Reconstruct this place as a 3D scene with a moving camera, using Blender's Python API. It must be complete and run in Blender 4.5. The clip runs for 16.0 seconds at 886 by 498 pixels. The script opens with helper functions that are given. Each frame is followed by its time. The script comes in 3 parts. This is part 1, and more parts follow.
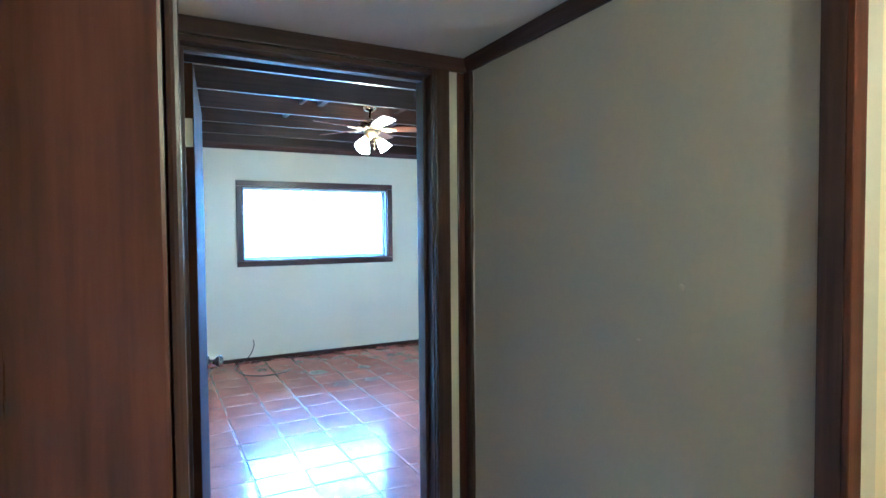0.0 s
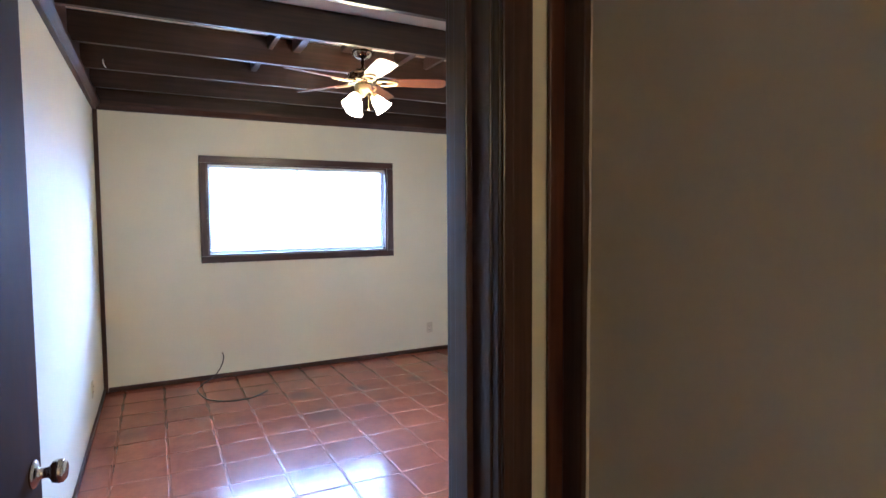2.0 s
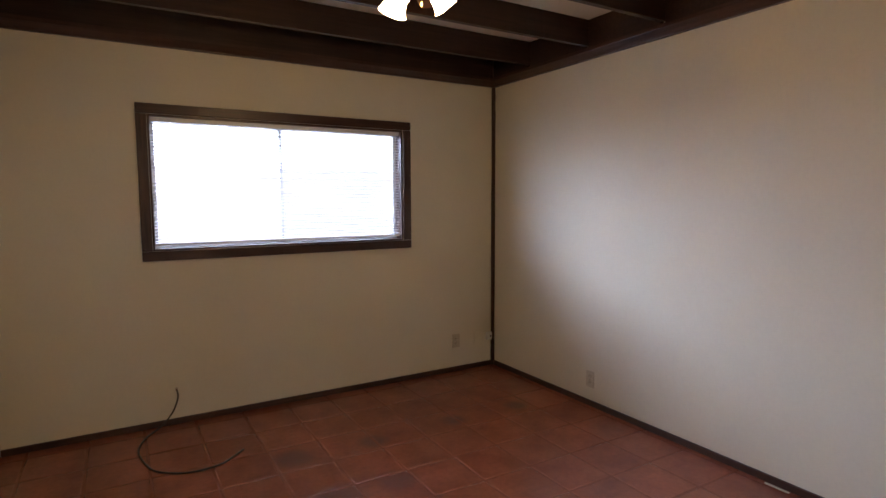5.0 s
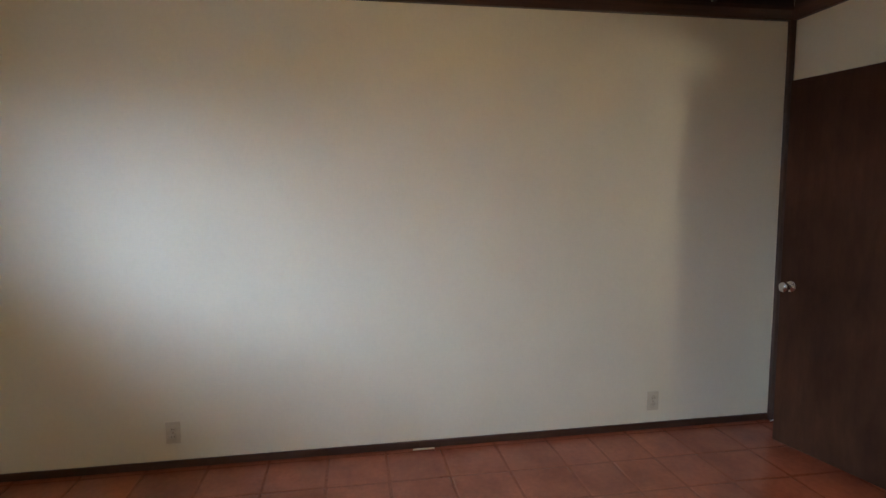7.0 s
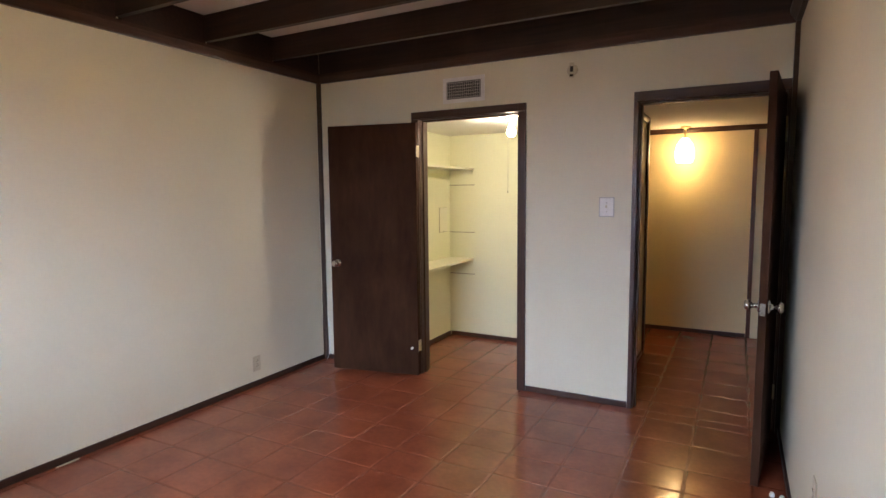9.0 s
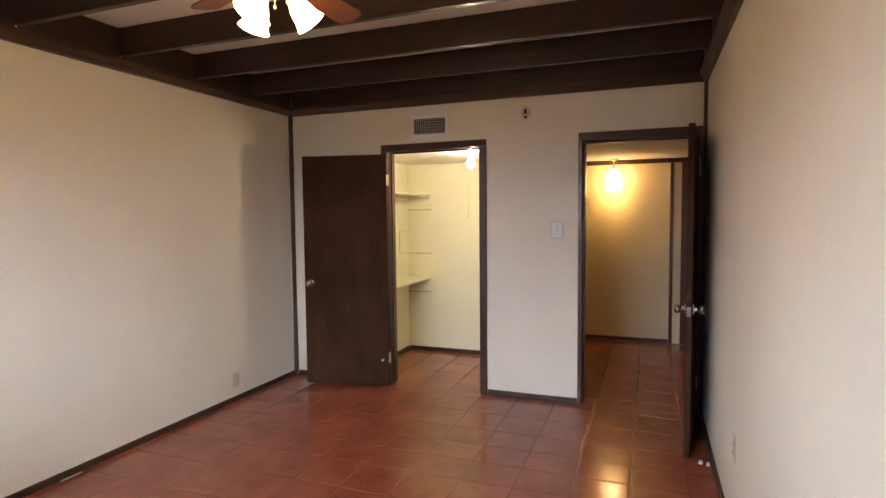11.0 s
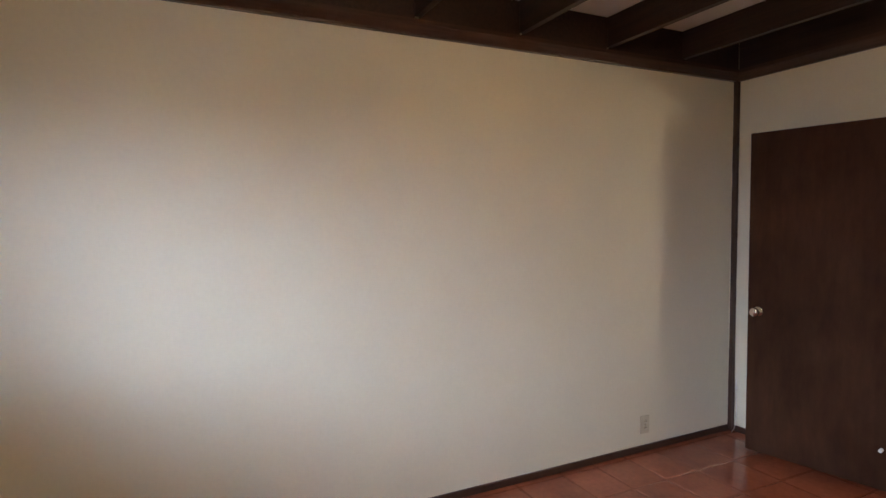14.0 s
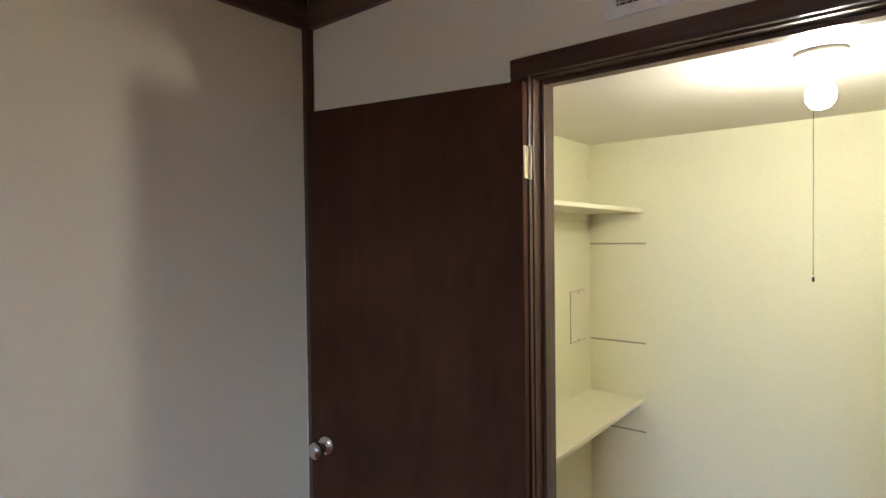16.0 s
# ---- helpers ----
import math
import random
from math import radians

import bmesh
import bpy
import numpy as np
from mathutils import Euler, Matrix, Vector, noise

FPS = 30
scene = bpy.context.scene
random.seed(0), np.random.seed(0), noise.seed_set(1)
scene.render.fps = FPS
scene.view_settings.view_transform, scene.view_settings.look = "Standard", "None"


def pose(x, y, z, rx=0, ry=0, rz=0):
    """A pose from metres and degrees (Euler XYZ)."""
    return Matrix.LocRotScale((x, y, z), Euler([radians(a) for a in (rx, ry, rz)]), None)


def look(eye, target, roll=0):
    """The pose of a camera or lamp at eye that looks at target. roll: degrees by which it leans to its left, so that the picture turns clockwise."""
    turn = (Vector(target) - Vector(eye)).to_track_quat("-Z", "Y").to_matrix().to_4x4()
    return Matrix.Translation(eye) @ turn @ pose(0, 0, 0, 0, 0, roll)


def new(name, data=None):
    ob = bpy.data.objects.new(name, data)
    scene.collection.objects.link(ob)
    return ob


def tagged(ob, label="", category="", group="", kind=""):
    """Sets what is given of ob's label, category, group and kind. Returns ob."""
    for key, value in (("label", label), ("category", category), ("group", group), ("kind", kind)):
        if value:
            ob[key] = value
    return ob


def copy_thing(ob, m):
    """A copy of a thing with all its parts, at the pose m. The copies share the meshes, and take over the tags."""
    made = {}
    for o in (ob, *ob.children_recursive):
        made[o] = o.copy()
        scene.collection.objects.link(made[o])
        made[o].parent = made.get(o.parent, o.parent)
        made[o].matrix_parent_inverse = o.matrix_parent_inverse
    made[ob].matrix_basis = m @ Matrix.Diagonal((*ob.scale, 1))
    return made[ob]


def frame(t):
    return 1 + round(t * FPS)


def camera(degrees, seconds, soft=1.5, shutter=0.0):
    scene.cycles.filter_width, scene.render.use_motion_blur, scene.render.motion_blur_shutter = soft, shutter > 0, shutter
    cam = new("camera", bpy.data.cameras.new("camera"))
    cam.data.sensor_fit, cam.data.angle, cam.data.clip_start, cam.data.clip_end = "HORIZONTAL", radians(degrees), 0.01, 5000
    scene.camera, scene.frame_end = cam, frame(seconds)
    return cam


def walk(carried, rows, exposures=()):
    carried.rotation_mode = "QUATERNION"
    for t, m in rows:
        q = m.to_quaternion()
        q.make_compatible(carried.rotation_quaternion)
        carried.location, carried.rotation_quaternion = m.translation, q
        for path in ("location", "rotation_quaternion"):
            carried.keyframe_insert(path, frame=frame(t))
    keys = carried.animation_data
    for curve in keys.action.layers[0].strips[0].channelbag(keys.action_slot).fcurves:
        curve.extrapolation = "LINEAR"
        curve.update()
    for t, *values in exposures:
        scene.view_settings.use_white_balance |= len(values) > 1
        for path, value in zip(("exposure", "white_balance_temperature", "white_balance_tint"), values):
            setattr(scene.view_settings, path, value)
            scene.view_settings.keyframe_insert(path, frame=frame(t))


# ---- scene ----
cam = camera(77.4, 16.0)
PATH = [
    (0, (-0.041, -1.906, 1.478), (0.889, -0.136, 1.41), -0.5),
    (0.5, (0.22, -1.73, 1.473), (1.305, -0.053, 1.387), -1.0),
    (1, (0.353, -1.478, 1.477), (1.451, 0.192, 1.379), -0.7),
    (1.5, (0.412, -1.154, 1.478), (1.485, 0.53, 1.377), -0.6),
    (2, (0.426, -0.799, 1.484), (1.35, 0.972, 1.37), -0.4),
    (2.5, (0.423, -0.493, 1.486), (1.058, 1.401, 1.392), -0.5),
    (3, (0.415, -0.226, 1.474), (0.832, 1.728, 1.398), -0.3),
    (3.2, (0.421, -0.135, 1.473), (0.819, 1.823, 1.396), -0.2),
    (5.3, (0.701, 0.94, 1.463), (1.924, 2.508, 1.252), -0.4),
    (5.5, (0.717, 1.069, 1.463), (2.093, 2.505, 1.252), -0.7),
    (6, (0.691, 1.558, 1.408), (2.443, 2.504, 1.221), -0.3),
    (6.5, (0.55, 2.041, 1.392), (2.51, 2.397, 1.216), -0.4),
    (7, (0.535, 2.581, 1.419), (2.499, 2.255, 1.22), -0.4),
    (7.5, (0.648, 3.005, 1.445), (2.455, 2.177, 1.225), -0.2),
    (8, (0.648, 3.322, 1.438), (2.199, 2.077, 1.229), 0.1),
    (8.5, (0.489, 3.579, 1.439), (1.746, 2.037, 1.24), -0.1),
    (9, (0.27, 3.804, 1.459), (1.208, 2.048, 1.261), -0.5),
    (9.2, (0.222, 3.863, 1.46), (1.036, 2.047, 1.262), -0.6),
    (11.3, (0.405, 4.42, 1.483), (1.108, 2.548, 1.374), -0.5),
    (11.5, (0.425, 4.453, 1.483), (1.317, 2.666, 1.399), -0.6),
    (12, (0.458, 4.514, 1.483), (1.823, 3.061, 1.419), -0.5),
    (12.5, (0.483, 4.528, 1.484), (2.144, 3.415, 1.42), -0.6),
    (13, (0.589, 4.298, 1.503), (2.376, 3.404, 1.417), -0.6),
    (13.5, (0.708, 3.957, 1.501), (2.508, 3.091, 1.399), -0.8),
    (14, (0.918, 3.465, 1.499), (2.721, 2.606, 1.39), -0.6),
    (14.5, (1.15, 2.92, 1.506), (2.898, 1.951, 1.412), -0.9),
    (15, (1.366, 2.39, 1.541), (3.002, 1.243, 1.451), -0.2),
    (15.5, (1.595, 1.895, 1.585), (3.06, 0.535, 1.519), -0.5),
    (16, (1.719, 1.398, 1.585), (2.968, -0.164, 1.545), -0.7),
]
EXPOSURES = [
    (0, 1.3, 3400, 3), (0.5, 0.85, 3600, 12), (1.0, 0.9, 4200, 18), (1.5, 0.75, 4200, 20), (2.0, 0.72, 4450, 20), (2.5, 0.45, 5150, 22), (3.2, -0.35, 5850, 30),
    (5.5, -0.85, 6050, 32), (6.5, -0.85, 6000, 24), (7, -0.72, 5850, 20), (9, -0.25, 6000, 24), (11.5, -0.2, 6600, 31), (12.5, -0.25, 6300, 28), (14.5, -0.55, 6200, 25), (16, -0.34, 5450, 20),
]
walk(cam, [(t, look(eye, target, roll)) for t, eye, target, roll in PATH], EXPOSURES)

# ---- world and light ----
XE, YN, ZT = 3.505, 4.69, 2.405          # room: west wall x=0, south wall y=0
ZC = 2.665                               # plaster between the joists
HX0, HX1, HY0, HY1, HZ = -0.03, 1.00, -2.41, -1.385, 2.105   # entry passage and corridor
CX0, CX1, CY, CZ = 1.13, 2.88, -1.24, 2.04                 # closet

world = bpy.data.worlds.new("sky")
scene.world = world
world.use_nodes = True
wn = world.node_tree.nodes
sky = wn.new("ShaderNodeTexSky")
sky.sky_type, sky.sun_disc, sky.sun_elevation, sky.sun_rotation = "NISHITA", False, radians(48), radians(160)
world.node_tree.links.new(sky.outputs[0], wn["Background"].inputs[0])
wn["Background"].inputs[1].default_value = 0.12
sun = bpy.data.lights.new("sun", "SUN")
sun.energy, sun.angle, sun.color = 2.5, radians(0.5), (1, 0.95, 0.88)
new("sun", sun).matrix_world = look((0, 0, 12), (2.0, 6.0, 0))
daylight = bpy.data.lights.new("window_daylight", "AREA")
daylight.shape, daylight.size, daylight.size_y = "RECTANGLE", 12.0, 1.6
daylight.energy, daylight.color = 3200, (0.62, 0.81, 1.0)
new("window_daylight", daylight).matrix_world = look((1.74, YN + 2.5, 2.56), (1.74, YN, 1.57))


# ---- materials ----
def node_mat(name):
    m = bpy.data.materials.new(name)
    m.use_nodes = True
    nt = m.node_tree
    return m, nt, nt.nodes["Principled BSDF"]


def mapped(nt, scale=(1, 1, 1), source="Object"):
    tc, mp = nt.nodes.new("ShaderNodeTexCoord"), nt.nodes.new("ShaderNodeMapping")
    mp.inputs["Scale"].default_value = scale
    nt.links.new(tc.outputs[source], mp.inputs[0])
    return mp.outputs[0]


def noise_tex(nt, vec, scale, detail=4, rough=0.55):
    n = nt.nodes.new("ShaderNodeTexNoise")
    n.inputs["Scale"].default_value, n.inputs["Detail"].default_value, n.inputs["Roughness"].default_value = scale, detail, rough
    nt.links.new(vec, n.inputs["Vector"])
    return n.outputs["Fac"]


def ramp(nt, fac, stops):
    r = nt.nodes.new("ShaderNodeValToRGB")
    el = r.color_ramp.elements
    while len(el) < len(stops):
        el.new(0.5)
    for e, (p, c) in zip(el, stops):
        e.position, e.color = p, (*c, 1)
    nt.links.new(fac, r.inputs[0])
    return r.outputs[0]


def mix(nt, kind, fac, a, b):
    n = nt.nodes.new("ShaderNodeMix")
    n.data_type, n.blend_type = "RGBA", kind
    for sock, v in ((n.inputs[0], fac), (n.inputs[6], a), (n.inputs[7], b)):
        if isinstance(v, bpy.types.NodeSocket):
            nt.links.new(v, sock)
        else:
            sock.default_value = v if isinstance(v, float) else (*v, 1)
    return n.outputs[2]


def bump(nt, p, height, strength, distance):
    b = nt.nodes.new("ShaderNodeBump")
    b.inputs["Strength"].default_value, b.inputs["Distance"].default_value = strength, distance
    nt.links.new(height, b.inputs["Height"])
    nt.links.new(b.outputs[0], p.inputs["Normal"])


def spread(nt, fac, lo, hi):
    r = nt.nodes.new("ShaderNodeMapRange")
    r.inputs["To Min"].default_value, r.inputs["To Max"].default_value = lo, hi
    nt.links.new(fac, r.inputs[0])
    return r.outputs[0]


def paint(name, col, rough=0.62, grain=0.16, tint=0.94):
    m, nt, p = node_mat(name)
    v = mapped(nt)
    big = noise_tex(nt, v, 1.3, 5, 0.6)
    shade = ramp(nt, big, [(0.3, tuple(c * tint for c in col)), (0.7, col)])
    fine = noise_tex(nt, v, 55, 3)
    speck = ramp(nt, fine, [(0.35, (0.97, 0.97, 0.97)), (0.6, (1, 1, 1))])
    nt.links.new(mix(nt, "MULTIPLY", 0.7, shade, speck), p.inputs["Base Color"])
    nt.links.new(spread(nt, big, rough - 0.08, rough + 0.1), p.inputs["Roughness"])
    p.inputs["Specular IOR Level"].default_value = 0.35
    bump(nt, p, noise_tex(nt, v, 130, 4, 0.6), grain, 0.004)
    return m


def wood(name, dark, light, grain=(14, 14, 0.7), rough=0.38, scale=4.0, coat=0.0, mottle=0.5, spec=0.35):
    m, nt, p = node_mat(name)
    v = mapped(nt, grain)
    fibre = noise_tex(nt, v, scale, 6, 0.65)
    big = noise_tex(nt, mapped(nt, (1.2, 1.2, 0.8)), 2.2, 4, 0.6)
    col = ramp(nt, fibre, [(0.28, dark), (0.72, light)])
    blot = ramp(nt, big, [(0.32, (0.5, 0.48, 0.46)), (0.62, (1, 1, 1))])
    nt.links.new(mix(nt, "MULTIPLY", mottle, col, blot), p.inputs["Base Color"])
    nt.links.new(spread(nt, fibre, rough - 0.1, rough + 0.14), p.inputs["Roughness"])
    p.inputs["Coat Weight"].default_value = coat
    p.inputs["Specular IOR Level"].default_value = spec
    p.inputs["Coat Roughness"].default_value = 0.25
    bump(nt, p, fibre, 0.25, 0.002)
    return m


def plain(name, col, rough=0.4, metal=0.0, vary=0.1):
    m, nt, p = node_mat(name)
    n = noise_tex(nt, mapped(nt), 60, 4)
    nt.links.new(ramp(nt, n, [(0.3, tuple(c * (1 - vary) for c in col)), (0.7, col)]), p.inputs["Base Color"])
    nt.links.new(spread(nt, n, max(0.03, rough - 0.06), rough + 0.08), p.inputs["Roughness"])
    p.inputs["Metallic"].default_value = metal
    return m


def glowing(name, col, strength, base=(0.9, 0.88, 0.8)):
    m, nt, p = node_mat(name)
    p.inputs["Base Color"].default_value = (*base, 1)
    p.inputs["Roughness"].default_value = 0.25
    p.inputs["Emission Color"].default_value = (*col, 1)
    p.inputs["Emission Strength"].default_value = strength
    return m


WALL = paint("wall_paint", (0.74, 0.682, 0.515), 0.62, 0.07, 0.93)
# Room cream made darker, so the passage's shade sits in the paint.
SHADED_PASSAGE = paint("shaded_passage_paint", (0.61, 0.545, 0.39), 0.66, 0.10)
# Yellow paint with lamplight mixed into it, instead of a stronger lamp.
CORRIDOR = paint("lamplit_yellow_corridor_paint", (0.80, 0.67, 0.38), 0.6, 0.10)
CLOSET_WALL = paint("closet_paint", (0.79, 0.765, 0.53), 0.55, 0.25)
PLASTER = paint("ceiling_plaster", (0.80, 0.76, 0.68), 0.8, 0.6)
SHELF = paint("shelf_paint", (0.80, 0.76, 0.58), 0.45, 0.15)
BEAM = wood("joist_stain", (0.018, 0.009, 0.006), (0.052, 0.024, 0.015), (0.5, 12, 12), 0.34, 4.0, 0.15, 0.6)
TRIM_X = wood("trim_stain_x", (0.034, 0.016, 0.011), (0.086, 0.040, 0.026), (0.6, 14, 14), 0.36, 4.0, 0.1)
TRIM_Y = wood("trim_stain_y", (0.034, 0.016, 0.011), (0.086, 0.040, 0.026), (14, 0.6, 14), 0.36, 4.0, 0.1)
TRIM_Z = wood("trim_stain_z", (0.034, 0.016, 0.011), (0.092, 0.043, 0.028), (14, 14, 0.6), 0.34, 4.0, 0.15)
POST = wood("red_brown_post", (0.046, 0.015, 0.007), (0.145, 0.048, 0.021), (11, 11, 0.5), 0.3, 4.0, 0.3)
DOOR = wood("door_veneer", (0.042, 0.017, 0.009), (0.074, 0.030, 0.015), (6, 6, 1.3), 0.70, 3.0, 0.0, 0.9, 0.08)
BLADE = wood("blade_veneer", (0.07, 0.022, 0.010), (0.16, 0.055, 0.026), (0.8, 12, 12), 0.34, 4.0, 0.2, 0.3)
NICKEL = plain("satin_nickel", (0.62, 0.59, 0.55), 0.2, 1.0)
BRASS = plain("antique_brass", (0.58, 0.46, 0.25), 0.32, 1.0)
HINGE = plain("worn_pale_brass", (0.72, 0.62, 0.40), 0.38, 0.5)
CANOPY = plain("polished_bronze", (0.36, 0.28, 0.19), 0.2, 1.0)
BRONZE = plain("dark_bronze", (0.16, 0.11, 0.07), 0.25, 1.0)
IVORY = plain("ivory_plastic", (0.57, 0.50, 0.35), 0.4)
WHITE = plain("white_plastic", (0.80, 0.78, 0.74), 0.4)
VENT_GREY = plain("vent_enamel", (0.46, 0.44, 0.41), 0.45)
BLACK = plain("dark_void", (0.012, 0.011, 0.010), 0.7)
RUBBER = plain("black_cable", (0.035, 0.022, 0.016), 0.45)
PENCIL = plain("brown_line", (0.38, 0.32, 0.22), 0.7)
SLAT = plain("blind_enamel", (0.82, 0.82, 0.80), 0.4)
ALU = plain("window_aluminium", (0.55, 0.54, 0.52), 0.4, 0.6)
SHADE_GLOW = glowing("frosted_shade", (1.0, 0.67, 0.25), 80.0)
CLOSET_GLOW = glowing("closet_bulb", (1.0, 0.90, 0.60), 560.0)
HALL_GLOW = glowing("hall_shade", (1.0, 0.68, 0.27), 25.0)

GLASS, nt, p = node_mat("window_glass")
p.inputs["Transmission Weight"].default_value, p.inputs["Roughness"].default_value, p.inputs["IOR"].default_value = 1.0, 0.0, 1.45

SCREEN, nt, p = node_mat("insect_screen")
p.inputs["Base Color"].default_value, p.inputs["Roughness"].default_value, p.inputs["Alpha"].default_value = (0.10, 0.10, 0.10, 1), 0.6, 0.14

BACKDROP, nt, p = node_mat("hazy_daylight")
blotch = ramp(nt, noise_tex(nt, mapped(nt, (1, 1, 1.4)), 0.55, 6, 0.65), [(0.42, (0.66, 0.74, 0.74)), (0.60, (1, 1, 1))])
p.inputs["Base Color"].default_value = (0.8, 0.8, 0.8, 1)
nt.links.new(blotch, p.inputs["Emission Color"])
p.inputs["Emission Strength"].default_value = 2.9

STAINS = [(1.46, 3.80, 0.13), (1.95, 3.775, 0.11), (2.53, 3.80, 0.10), (3.05, 3.79, 0.09), (1.54, 3.265, 0.17), (1.87, 3.275, 0.12)]


def tile_material():
    m, nt, p = node_mat("terracotta_tile")
    geo, info = nt.nodes.new("ShaderNodeNewGeometry"), nt.nodes.new("ShaderNodeObjectInfo")
    pos = geo.outputs["Position"]
    cloud = noise_tex(nt, pos, 3.5, 5, 0.6)
    fine = noise_tex(nt, pos, 38, 4, 0.6)
    col = ramp(nt, cloud, [(0.28, (0.19, 0.046, 0.021)), (0.5, (0.265, 0.070, 0.032)), (0.75, (0.33, 0.098, 0.047))])
    tone = ramp(nt, info.outputs["Random"], [(0.0, (0.88, 0.86, 0.86)), (1.0, (1.0, 1.0, 1.0))])
    col = mix(nt, "MULTIPLY", 0.9, col, tone)
    col = mix(nt, "MULTIPLY", 0.35, col, ramp(nt, fine, [(0.3, (0.55, 0.5, 0.48)), (0.6, (1, 1, 1))]))
    total = None
    for x, y, r in STAINS:
        sub, ln = nt.nodes.new("ShaderNodeVectorMath"), nt.nodes.new("ShaderNodeVectorMath")
        sub.operation, ln.operation = "SUBTRACT", "LENGTH"
        sub.inputs[1].default_value = (x, y, 0)
        nt.links.new(pos, sub.inputs[0])
        nt.links.new(sub.outputs[0], ln.inputs[0])
        mr = nt.nodes.new("ShaderNodeMapRange")
        mr.interpolation_type = "SMOOTHSTEP"
        for i, v in ((1, r * 0.35), (2, r * 1.15), (3, 0.62), (4, 0.0)):
            mr.inputs[i].default_value = v
        nt.links.new(ln.outputs["Value"], mr.inputs[0])
        if total is None:
            total = mr.outputs[0]
        else:
            ad = nt.nodes.new("ShaderNodeMath")
            ad.operation = "MAXIMUM"
            nt.links.new(total, ad.inputs[0])
            nt.links.new(mr.outputs[0], ad.inputs[1])
            total = ad.outputs[0]
    broken = nt.nodes.new("ShaderNodeMath")
    broken.operation = "MULTIPLY"
    nt.links.new(total, broken.inputs[0])
    nt.links.new(spread(nt, noise_tex(nt, pos, 14, 4), 0.35, 1.15), broken.inputs[1])
    col = mix(nt, "MIX", broken.outputs[0], col, (0.055, 0.040, 0.036))
    nt.links.new(col, p.inputs["Base Color"])
    nt.links.new(spread(nt, noise_tex(nt, pos, 9, 4), 0.09, 0.17), p.inputs["Roughness"])
    p.inputs["Specular IOR Level"].default_value = 0.5
    p.inputs["Coat Weight"].default_value, p.inputs["Coat Roughness"].default_value = 0.15, 0.36
    bump(nt, p, noise_tex(nt, pos, 7, 3, 0.5), 0.08, 0.01)
    return m


TILE = tile_material()


def grout_material():
    """Sealed mortar: glossy, slightly lumpy, so that it catches the window from many angles."""
    m, nt, p = node_mat("sealed_grout")
    v = mapped(nt)
    n = noise_tex(nt, v, 45, 5, 0.6)
    nt.links.new(ramp(nt, n, [(0.3, (0.15, 0.044, 0.023)), (0.7, (0.24, 0.070, 0.037))]), p.inputs["Base Color"])
    p.inputs["Roughness"].default_value = 0.27
    p.inputs["Specular IOR Level"].default_value = 0.6
    bump(nt, p, noise_tex(nt, v, 95, 4, 0.6), 0.3, 0.004)
    return m


GROUT = grout_material()


# ---- mesh helpers ----
def box(bm, x0, x1, y0, y1, z0, z1, bevel=0.0):
    r = bmesh.ops.create_cube(bm, size=1, matrix=Matrix.Translation(((x0 + x1) / 2, (y0 + y1) / 2, (z0 + z1) / 2))
                              @ Matrix.Diagonal((x1 - x0, y1 - y0, z1 - z0, 1)))
    if bevel:
        edges = list({e for v in r["verts"] for e in v.link_edges})
        bmesh.ops.bevel(bm, geom=edges, offset=bevel, segments=2, profile=0.6, affect="EDGES")
    return bm


def lathe(bm, profile, m=Matrix(), seg=24):
    """Turned shape: (radius, height) pairs about z, then placed by m."""
    rings = [[bm.verts.new(m @ Vector((max(r, 1e-4) * math.cos(a), max(r, 1e-4) * math.sin(a), z)))
              for a in (2 * math.pi * i / seg for i in range(seg))] for r, z in profile]
    for a, b in zip(rings, rings[1:]):
        for i in range(seg):
            f = bm.faces.new((a[i], a[(i + 1) % seg], b[(i + 1) % seg], b[i]))
            f.smooth = True
    return bm


def tube(bm, pts, r, seg=8):
    pts = [Vector(q) for q in pts]
    rings = []
    for i, q in enumerate(pts):
        d = (pts[min(i + 1, len(pts) - 1)] - pts[max(i - 1, 0)]).normalized()
        side = d.cross(Vector((0.31, 0.17, 0.93))).normalized()
        up = d.cross(side)
        rings.append([bm.verts.new(q + r * (side * math.cos(a) + up * math.sin(a))) for a in (2 * math.pi * k / seg for k in range(seg))])
    for a, b in zip(rings, rings[1:]):
        for i in range(seg):
            bm.faces.new((a[i], a[(i + 1) % seg], b[(i + 1) % seg], b[i])).smooth = True
    bm.faces.new(rings[0]), bm.faces.new(rings[-1])
    return bm


def smooth_path(pts, n=8):
    """Catmull-Rom through the points."""
    q = [Vector(v) for v in (pts[0], *pts, pts[-1])]
    out = []
    for i in range(1, len(q) - 2):
        a, b, c, d = q[i - 1:i + 3]
        for k in range(n):
            t = k / n
            out.append(0.5 * ((2 * b) + (c - a) * t + (2 * a - 5 * b + 4 * c - d) * t * t + (3 * b - a - 3 * c + d) * t ** 3))
    return out + [q[-2]]


def part(name, bm, material, parent=None, label=""):
    bmesh.ops.recalc_face_normals(bm, faces=bm.faces)
    me = bpy.data.meshes.new(name)
    bm.to_mesh(me)
    bm.free()
    me.materials.append(material)
    ob = new(name, me)
    ob.parent = parent
    if label:
        ob["label"] = label
    return ob


def struct(name, material, *boxes, bevel=0.0, label="", category=""):
    bm = bmesh.new()
    for b in boxes:
        box(bm, *b, bevel=bevel)
    return tagged(part(name, bm, material), label, category, kind="structure")


def thing(name, m, label, category, group="", kind=""):
    ob = new(name)
    ob.matrix_world = m
    ob.empty_display_size = 0.1
    return tagged(ob, label, category, group, kind)


